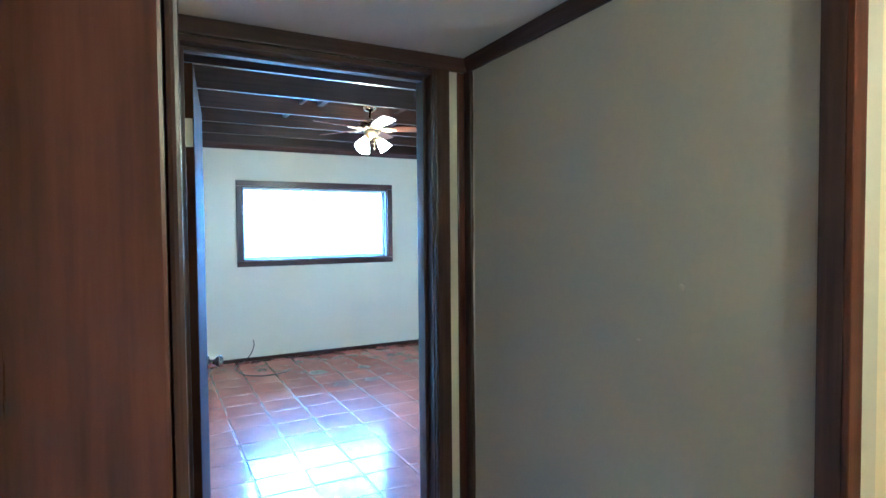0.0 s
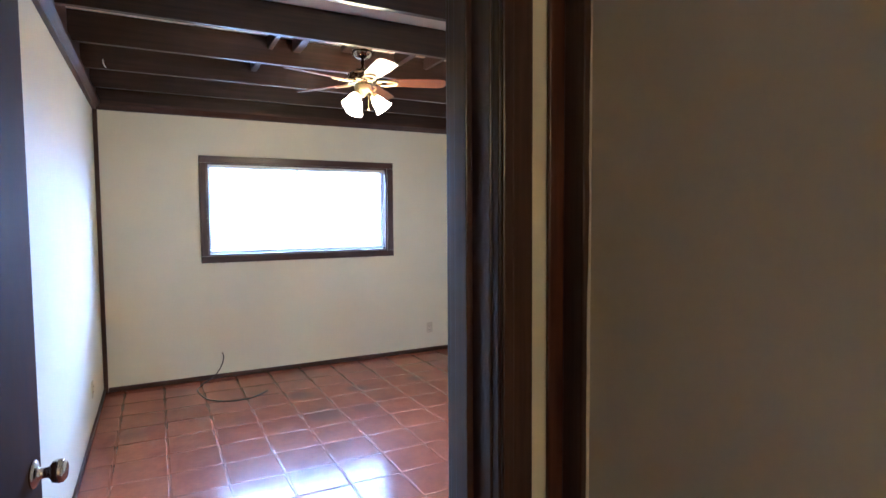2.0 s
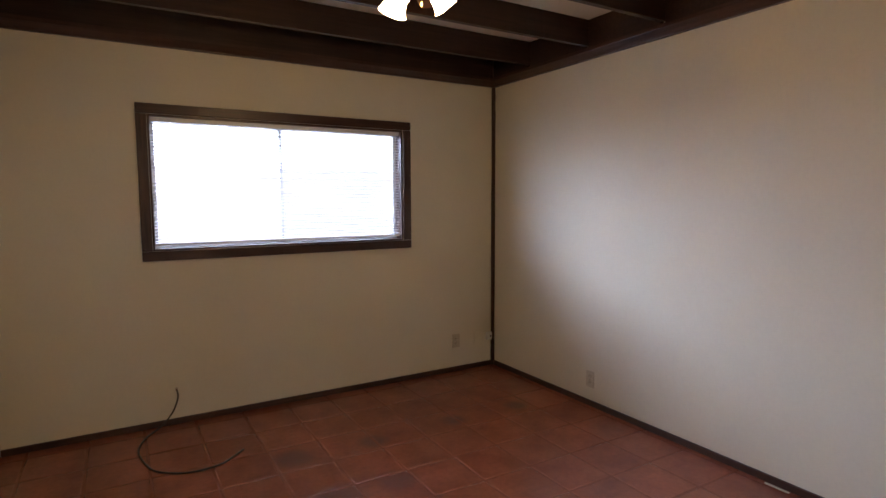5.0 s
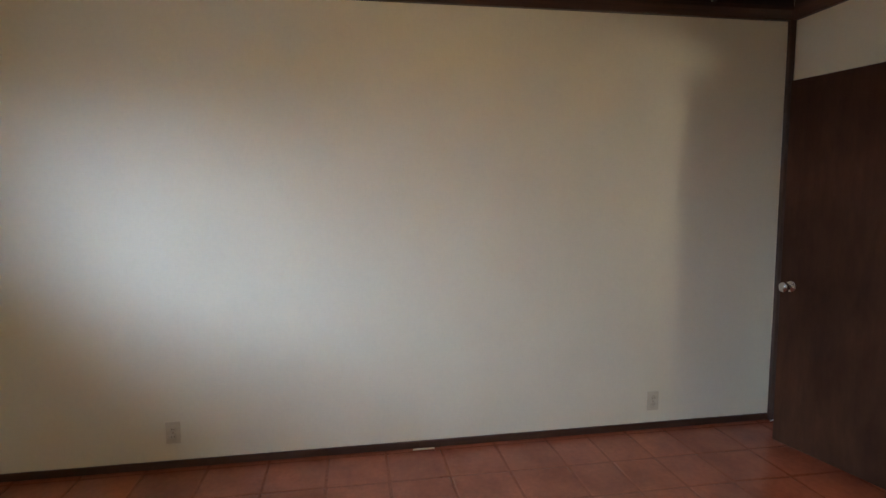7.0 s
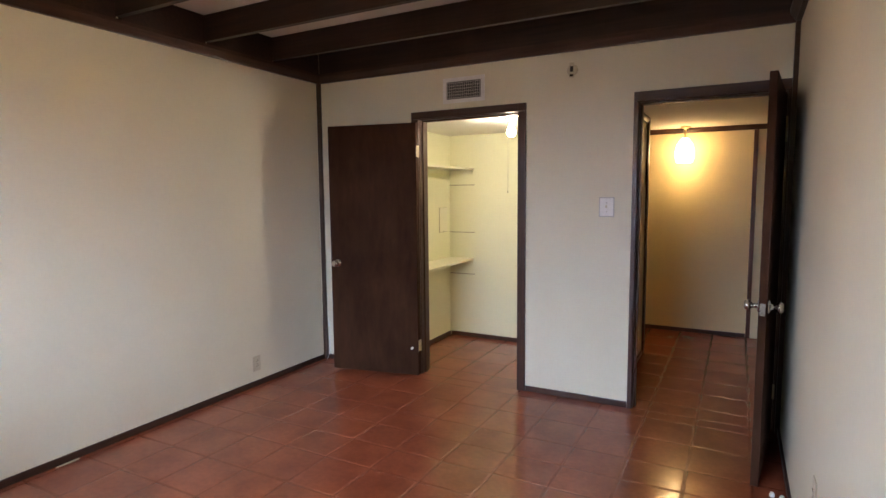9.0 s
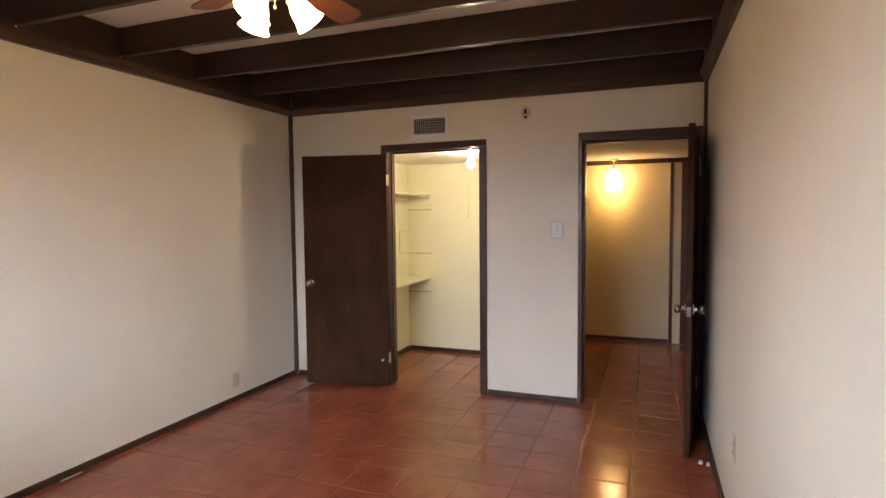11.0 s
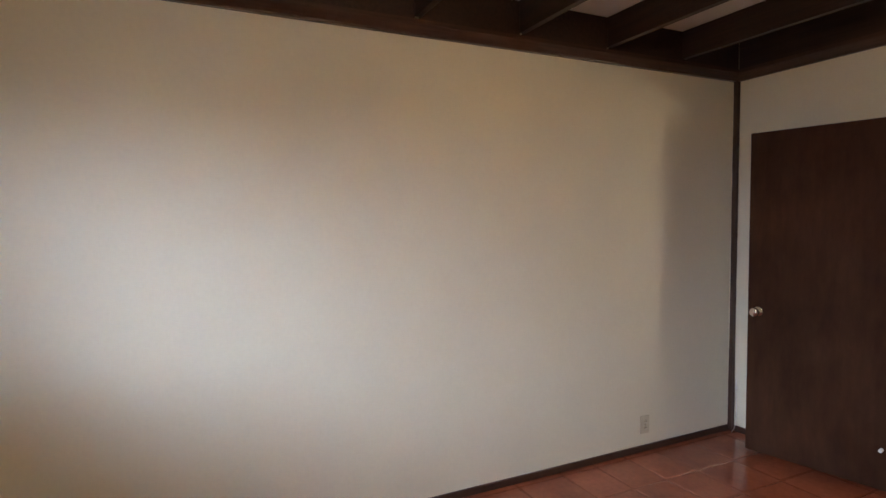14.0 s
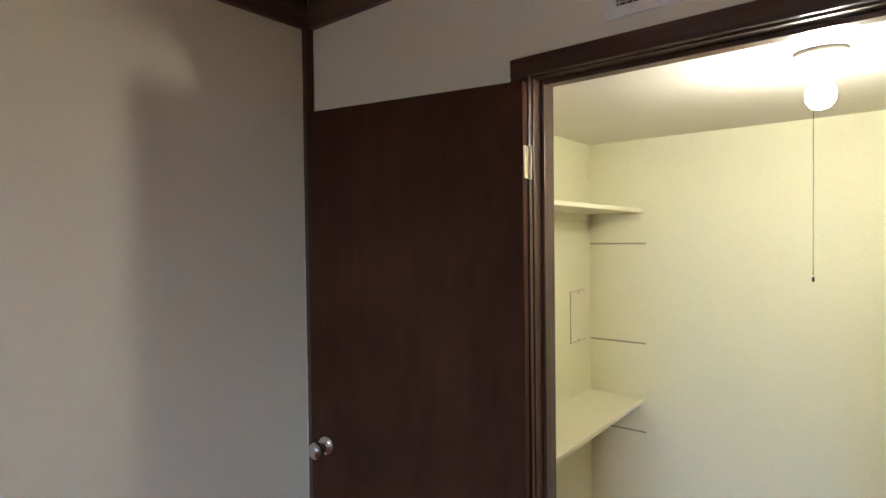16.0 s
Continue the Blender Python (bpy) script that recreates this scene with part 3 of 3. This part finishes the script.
for k in range(3):
    a = radians(-23 + 120 * k)
    out = Vector((math.cos(a), math.sin(a), 0))
    tilt = Matrix.Translation(out * 0.066 + Vector((0, 0, -0.382))) @ Matrix.Rotation(a, 4, "Z") @ Matrix.Rotation(radians(180 - 38), 4, "Y")
    arm = part("lamp_arm", tube(bmesh.new(), smooth_path([(out * 0.03 + Vector((0, 0, -0.349))), (out * 0.052 + Vector((0, 0, -0.356))), (out * 0.066 + Vector((0, 0, -0.380)))], 5), 0.008), BRASS, fan)
    part("socket_cup", lathe(bmesh.new(), [(0, -0.004), (0.022, -0.004), (0.026, 0.006), (0.027, 0.022), (0.022, 0.022), (0.021, 0.008), (0, 0.006)], tilt, 20), BRASS, arm)
    prof = [(0.021, 0.012), (0.026, 0.022), (0.040, 0.045), (0.047, 0.068), (0.050, 0.092), (0.059, 0.118), (0.066, 0.128)]
    prof = [(r * 0.88, z * 0.88) for r, z in prof]
    prof += [(r - 0.003, z - 0.001) for r, z in reversed(prof)]
    shade = part("shade", lathe(bmesh.new(), prof, tilt, 28), SHADE_GLOW, fan, "lit frosted glass tulip shade")
    part("bulb", lathe(bmesh.new(), [(0, 0.02), (0.011, 0.022), (0.014, 0.04), (0.022, 0.060), (0.022, 0.074), (0.014, 0.088), (0, 0.092)], tilt, 18), SHADE_GLOW, shade, "lit warm bulb")
for x, y, l in ((0.03, -0.02, 0.10), (-0.028, 0.02, 0.06)):
    bm = tube(bmesh.new(), [(x, y, -0.362), (x, y, -0.362 - l)], 0.0014, 6)
    lathe(bm, [(0, 0.0), (0.004, -0.004), (0.005, -0.016), (0.0, -0.022)], Matrix.Translation((x, y, -0.362 - l)), 10)
    part("pull_chain", bm, BRASS, fan)

# ---- closet fittings ----
def board_shelf(z, label):
    s = thing("closet_shelf", pose(2.745, -0.68, z), label, "shelf", "closet shelves")
    part("board", box(bmesh.new(), -0.135, CX1 - 2.746, CY + 0.681, 0.54, -0.019, 0.0, 0.003), SHELF, s)
    part("cleat", box(bmesh.new(), -0.12, CX1 - 2.747, CY + 0.681, CY + 0.695, -0.055, -0.0195, 0.002), SHELF, s)
    part("cleat", box(bmesh.new(), CX1 - 2.745 - 0.016, CX1 - 2.746, CY + 0.70, 0.53, -0.055, -0.0195, 0.002), SHELF, s)


board_shelf(1.712, "upper painted wooden closet shelf")
board_shelf(0.812, "lower painted wooden closet shelf")
for z, x0 in ((1.547, 2.602), (1.072, 2.602), (0.648, 2.602)):
    t = thing("shelf_mark", pose(2.74, CY, z), "thin brown line where a shelf was removed", "wall mark", "shelf marks")
    part("strip", box(bmesh.new(), x0 - 2.74, CX1 - 2.741, 0.0005, 0.003, -0.004, 0.004), PENCIL, t)
panel = thing("access_panel", pose(CX1, -1.09, 1.20), "small painted access panel on the closet wall", "panel")
part("edge_gap", box(bmesh.new(), -0.0025, -0.0005, -0.083, 0.083, -0.123, 0.123), PENCIL, panel)
part("cover", box(bmesh.new(), -0.006, -0.0026, -0.081, 0.080, -0.119, 0.121, 0.001), SHELF, panel)
for z in (-0.125 + 0.012, 0.125 - 0.012):
    part("screw", lathe(bmesh.new(), [(0, 0.002), (0.005, 0.0015), (0.006, 0)], Matrix.Translation((-0.006, 0.0, z)) @ Matrix.Rotation(radians(-90), 4, "Y"), 10), PENCIL, panel)

lamp = thing("closet_lamp", pose(1.846, -0.285, CZ), "white porcelain lamp holder with a lit bulb and pull chain", "ceiling lamp")
part("base", lathe(bmesh.new(), [(0, 0), (0.058, -0.001), (0.060, -0.008), (0.050, -0.016), (0.034, -0.020), (0.029, -0.024), (0.027, -0.048), (0.022, -0.050), (0, -0.05)], seg=32), WHITE, lamp)
part("bulb", lathe(bmesh.new(), [(0, -0.048), (0.014, -0.05), (0.017, -0.064), (0.027, -0.082), (0.033, -0.102), (0.032, -0.122), (0.021, -0.138), (0, -0.144)], seg=24), CLOSET_GLOW, lamp, "lit white bulb")
bm = tube(bmesh.new(), [(0.010, 0.028, -0.040), (0.012, 0.036, -0.046), (0.012, 0.038, -0.06)], 0.0016, 6)
for i in range(91):
    q = Vector((0.012, 0.038, -0.062 - 0.0055 * i))
    lathe(bm, [(0, 0.0022), (0.0018, 0), (0, -0.0022)], Matrix.Translation(q), 5)
lathe(bm, [(0, 0.0), (0.003, -0.002), (0.003, -0.012), (0, -0.014)], Matrix.Translation((0.012, 0.038, -0.562)), 8)
part("pull_chain", bm, BRONZE, lamp, "long thin beaded pull chain")

# ---- corridor lamp ----
hl = thing("corridor_lamp", pose(0.765, -2.24, HZ), "small corridor ceiling lamp with a lit amber glass shade", "ceiling lamp")
part("canopy", lathe(bmesh.new(), [(0, 0), (0.05, -0.001), (0.052, -0.010), (0.03, -0.022), (0.012, -0.026), (0.010, -0.10), (0.026, -0.105), (0.03, -0.13), (0, -0.13)], seg=28), BRASS, hl)
prof = [(0.030, -0.118), (0.046, -0.14), (0.072, -0.18), (0.088, -0.24), (0.086, -0.31), (0.070, -0.355)]
part("shade", lathe(bmesh.new(), prof + [(r - 0.003, z) for r, z in reversed(prof)], seg=28), HALL_GLOW, hl, "lit amber glass shade")

# ---- wall fittings ----
def outlet(m, label="ivory duplex power outlet on the wall", plate=IVORY):
    """Plate in the local xz plane, facing -y."""
    o = thing("power_outlet", m, label, "outlet", "wall outlets")
    part("cover_plate", box(bmesh.new(), -0.036, 0.036, -0.006, -0.0005, -0.058, 0.058, 0.002), plate, o)
    for z in (-0.02, 0.02):
        r = part("receptacle", lathe(bmesh.new(), [(0, 0.0028), (0.0155, 0.0026), (0.017, 0)], Matrix.Translation((0, -0.006, z)) @ Matrix.Rotation(radians(90), 4, "X"), 16), plate, o)
        for x in (-0.006, 0.006):
            part("slot", box(bmesh.new(), x - 0.0012, x + 0.0012, -0.0095, -0.0087, z - 0.004, z + 0.005), BLACK, r)
    part("screw", lathe(bmesh.new(), [(0, 0.0015), (0.003, 0.001), (0.0035, 0)], Matrix.Translation((0, -0.006, 0)) @ Matrix.Rotation(radians(90), 4, "X"), 8), NICKEL, o)
    return o


first = outlet(pose(XE, 3.52, 0.19, 0, 0, -90))
copy_thing(first, pose(XE, 0.817, 0.172, 0, 0, -90))
copy_thing(first, pose(3.112, YN, 0.262))
copy_thing(first, pose(0, 3.77, 0.285, 0, 0, 90))
copy_thing(first, pose(0, 1.62, 0.42, 0, 0, 90))
blank = thing("blank_plate", pose(3.335, YN, 0.262), "cream painted blank cover plate on the wall", "cover plate")
part("cover_plate", box(bmesh.new(), -0.036, 0.036, -0.005, -0.0005, -0.055, 0.055, 0.002), WALL, blank)
jack = thing("phone_jack", pose(3.448, YN, 0.265), "small white surface phone jack in the corner", "phone jack")
part("body", box(bmesh.new(), -0.026, 0.026, -0.024, -0.0005, -0.034, 0.034, 0.004), WHITE, jack)
part("socket", box(bmesh.new(), 0.004, 0.018, -0.0255, -0.0243, -0.008, 0.007), BLACK, jack, "dark socket")
part("wire", tube(bmesh.new(), smooth_path([(0.012, -0.01, -0.034), (0.014, -0.008, -0.06), (0.02, -0.006, -0.10), (0.02, -0.004, -0.2)], 5), 0.0022, 6), WHITE, jack, "thin white wire")

sw = thing("light_switch", pose(1.052, 0, 1.362, 0, 0, 180), "white toggle light switch plate on the wall", "light switch")
# Grey sheet behind the plate draws the shadow around its edge.
part("painted_shadow_rim", box(bmesh.new(), -0.050, 0.050, -0.0025, -0.0005, -0.066, 0.066), VENT_GREY, sw)
part("cover_plate", box(bmesh.new(), -0.044, 0.044, -0.009, -0.0026, -0.060, 0.060, 0.003), WHITE, sw)
part("toggle", box(bmesh.new(), -0.005, 0.005, -0.022, -0.0092, -0.004, 0.012, 0.002), IVORY, sw, "small ivory toggle")
for z in (-0.03, 0.03):
    part("screw", lathe(bmesh.new(), [(0, 0.0015), (0.003, 0.001), (0.0035, 0)], Matrix.Translation((0, -0.009, z)) @ Matrix.Rotation(radians(90), 4, "X"), 8), NICKEL, sw)

det = thing("sensor_bracket", pose(1.298, 0, 2.285, 0, 0, 180), "old ivory sensor mounting bracket with a dark hole", "wall bracket")
part("base", lathe(bmesh.new(), [(0, 0.012), (0.030, 0.012), (0.037, 0.007), (0.039, 0.0005)], Matrix.Rotation(radians(90), 4, "X"), 24), IVORY, det)
part("plate", box(bmesh.new(), -0.016, 0.016, -0.020, -0.0125, -0.052, 0.046, 0.002), IVORY, det)
part("hole", box(bmesh.new(), -0.011, 0.011, -0.0215, -0.0202, -0.014, 0.022), BLACK, det, "dark open hole")
part("clip", box(bmesh.new(), -0.012, 0.012, -0.024, -0.0203, -0.046, -0.030, 0.002), BRONZE, det)

vent = thing("air_vent", pose(2.115, 0, 2.233, 0, 0, 180), "white enamelled wall air vent with a grid of bars", "air vent")
for a in ((-0.172, 0.172, -0.010, -0.0005, 0.064, 0.093), (-0.172, 0.172, -0.010, -0.0005, -0.093, -0.064), (-0.172, -0.142, -0.010, -0.0005, -0.064, 0.064), (0.142, 0.172, -0.010, -0.0005, -0.064, 0.064)):
    part("frame", box(bmesh.new(), *a, bevel=0.003), WHITE, vent)
part("backing", box(bmesh.new(), -0.142, 0.142, -0.0018, -0.0006, -0.064, 0.064), BLACK, vent)
for i in range(16):
    x = -0.133 + 0.266 * i / 15
    part("bar", box(bmesh.new(), x - 0.0019, x + 0.0019, -0.0085, -0.005, -0.0635, 0.0635), VENT_GREY, vent)
for i in range(6):
    z = -0.054 + 0.108 * i / 5
    part("slat", box(bmesh.new(), -0.1415, 0.1415, -0.0049, -0.002, z - 0.0019, z + 0.0019), VENT_GREY, vent)

# ---- loose bits ----
cable = thing("loose_cable", pose(0.95, 4.2, 0), "loose black cable looping from the wall across the floor", "cable")
pts = [(0.955, YN - 0.016, 0.235), (0.962, YN - 0.020, 0.19), (0.945, YN - 0.022, 0.13), (0.915, YN - 0.026, 0.075), (0.85, YN - 0.06, 0.02), (0.76, 4.52, 0.0065), (0.715, 4.33, 0.006), (0.765, 4.07, 0.006),
       (0.86, 3.96, 0.006), (0.96, 3.915, 0.006), (1.10, 3.93, 0.006), (1.19, 4.0, 0.007), (1.245, 4.045, 0.012)]
part("cord", tube(bmesh.new(), smooth_path([(x - 0.95, y - 4.2, z) for x, y, z in pts], 6), 0.0052, 8), RUBBER, cable)
part("plug_end", lathe(bmesh.new(), [(0, -0.008), (0.007, -0.008), (0.007, 0.008), (0, 0.009)], Matrix.Translation((0.005, YN - 4.216, 0.238)), 10), NICKEL, cable, "small metal cable connector")
hook = thing("cup_hook", pose(0.16, 3.59 - 0.0195, 2.53), "small white hook on a joist", "hook")
part("hook", tube(bmesh.new(), smooth_path([(0, 0, 0.02), (0, -0.012, 0.014), (0.002, -0.02, -0.004), (0.008, -0.014, -0.024), (0.016, -0.004, -0.03)], 4), 0.004, 6), WHITE, hook)
for x, y in ((0.075, 0.84), (0.035, 0.855)):
    st = thing("door_stop", pose(x, y, 0), "small white rubber door stop on the floor", "door stop", "door stops")
    part("body", lathe(bmesh.new(), [(0, 0.022), (0.008, 0.021), (0.011, 0.014), (0.012, 0.001)], seg=14), WHITE, st)
chip = thing("paint_chip", pose(XE - 0.03, 2.20, 0), "pale paint flake on the floor beside the baseboard", "debris")
part("flake", box(bmesh.new(), -0.008, 0.007, -0.05, 0.07, 0.0008, 0.005, 0.002), IVORY, chip)

# ---- paint slips, lumps and a stray wire ----
def paint_slip(across, fixed, start, sign, z0, z1, facing, widest=0.006):
    """An uneven ribbon of wall paint over the edge of a corner trim, along z. across: the axis of its width; fixed: the plane it lies on."""
    n = 70
    bm = bmesh.new()
    w, rows = 0.002, []
    for i in range(n + 1):
        w = min(widest, max(0.0006, w + random.uniform(-0.0012, 0.0012)))
        z = z0 + (z1 - z0) * i / n
        ring = []
        for c, d in ((0, 0), (w, 0), (w * 0.9, 0.0007), (0, 0.0007)):
            u, v = start + sign * c, fixed + facing * d
            ring.append(bm.verts.new((u, v, z) if across == "x" else (v, u, z)))
        rows.append(ring)
    for a, b in zip(rows, rows[1:]):
        for k in range(4):
            bm.faces.new((a[k], a[(k + 1) % 4], b[(k + 1) % 4], b[k]))
    bm.faces.new(rows[0]), bm.faces.new(rows[-1])
    return bm


for across, fixed, start, sign, facing, material in (
        ("x", 0.0382, XE - 0.001, -1, 1, WALL), ("y", XE - 0.0302, 0.0012, 1, -1, WALL), ("x", YN - 0.0222, XE - 0.001, -1, -1, WALL),
        ("y", XE - 0.0302, YN - 0.0012, -1, -1, WALL), ("y", 0.0342, YN - 0.0012, -1, 1, WALL), ("x", -0.1742, HX1 - 0.0012, -1, -1, SHADED_PASSAGE)):
    top = ZT - 0.002 if material is WALL else HZ - 0.056
    tagged(part("paint_edge", paint_slip(across, fixed, start, sign, 0.055, top, facing), material), "uneven cream paint edge on the corner trim", "trim", kind="structure")
lumps = bpy.data.objects["wall_passage_east"]
for y, z, rad in [(-1.066, 1.346, 0.008), (-0.942, 1.206, 0.007), (-0.85, 1.109, 0.006)]:
    part("paint_lump", lathe(bmesh.new(), [(0, 0.0028), (rad * 0.5, 0.0023), (rad * 0.85, 0.001), (rad, -0.0004)],
                             Matrix.Translation((HX1, y, z)) @ Matrix.Rotation(radians(-90), 4, "Y"), 12), SHADED_PASSAGE, lumps)
wire = thing("stray_wire", pose(XE - 0.046, 0.006, 0), "thin white wire hanging down beside the corner trim", "wire")
part("strand", tube(bmesh.new(), smooth_path([(0.004, 0, 0.36), (0.002, 0.002, 0.25), (-0.003, 0.001, 0.15), (0.001, 0.004, 0.06), (0.006, 0.016, 0.012), (0.004, 0.04, 0.003)], 5), 0.0024, 6), WHITE, wire)
part("clip", box(bmesh.new(), -0.003, 0.009, -0.0055, 0.004, 0.30, 0.314, 0.001), WHITE, wire)

# ---- floors: bedding and single tiles ----
XL = [0.758 + 0.3 * k for k in range(-9, 11)]
YL = [3.04 + 0.309 * k for k in range(-5, 7)] + [1.247, 1.0, 0.752, 0.437, 0.122] + [0.122 - 0.309 * k for k in range(1, 10)]
YL.sort()
tile_meshes = {}


def tile_mesh(w, h):
    key = (round(w, 3), round(h, 3))
    if key not in tile_meshes:
        bm = bmesh.new()
        a, b = w / 2, h / 2
        rings = [[bm.verts.new((sx * (a - i), sy * (b - i), z)) for sx, sy in ((-1, -1), (1, -1), (1, 1), (-1, 1))]
                 for i, z in ((0, -0.012), (0, -0.003), (0.002, -0.0010), (0.007, 0.0))]
        for r, s in zip(rings, rings[1:]):
            for i in range(4):
                bm.faces.new((r[i], r[(i + 1) % 4], s[(i + 1) % 4], s[i])).smooth = True
        bm.faces.new(rings[-1])
        me = bpy.data.meshes.new("tile")
        bm.to_mesh(me)
        bm.free()
        me.materials.append(TILE)
        tile_meshes[key] = me
    return tile_meshes[key]


def tiled_floor(name, x0, x1, y0, y1, label):
    floor = struct(name, GROUT, (x0, x1, y0, y1, -0.06, -0.0016), label=label, category="floor")
    xs = [x0] + [v for v in XL if x0 + 0.02 < v < x1 - 0.02] + [x1]
    ys = [y0] + [v for v in YL if y0 + 0.02 < v < y1 - 0.02] + [y1]
    g = 0.0045
    for a, b in zip(xs, xs[1:]):
        for c, d in zip(ys, ys[1:]):
            ob = new("tile", tile_mesh(b - a - 2 * g, d - c - 2 * g))
            ob.parent = floor
            ob.matrix_basis = pose((a + b) / 2, (c + d) / 2, random.uniform(-0.0006, 0.0003), random.uniform(-0.3, 0.3), random.uniform(-0.3, 0.3), random.uniform(-0.35, 0.35))
    return floor


tiled_floor("floor", 0, XE, 0, YN, "glossy sealed terracotta tile floor with dark stains")
tiled_floor("floor_passage", HX0, HX1, HY1, 0, "glossy terracotta tile passage floor")
tiled_floor("floor_corridor", -1.7, 3.1, HY0, HY1, "glossy terracotta tile corridor floor")
tiled_floor("floor_closet", CX0, CX1, CY, 0, "terracotta tile closet floor")
struct("ground", PLASTER, (-30, 30, YN + 0.2, 60, -0.3, -0.2), label="pale sunlit ground outside the window", category="ground")
struct("backdrop", BACKDROP, (-16, 20, YN + 11, YN + 11.1, -0.2, 9), label="hazy bright garden and sky outside the window", category="backdrop")
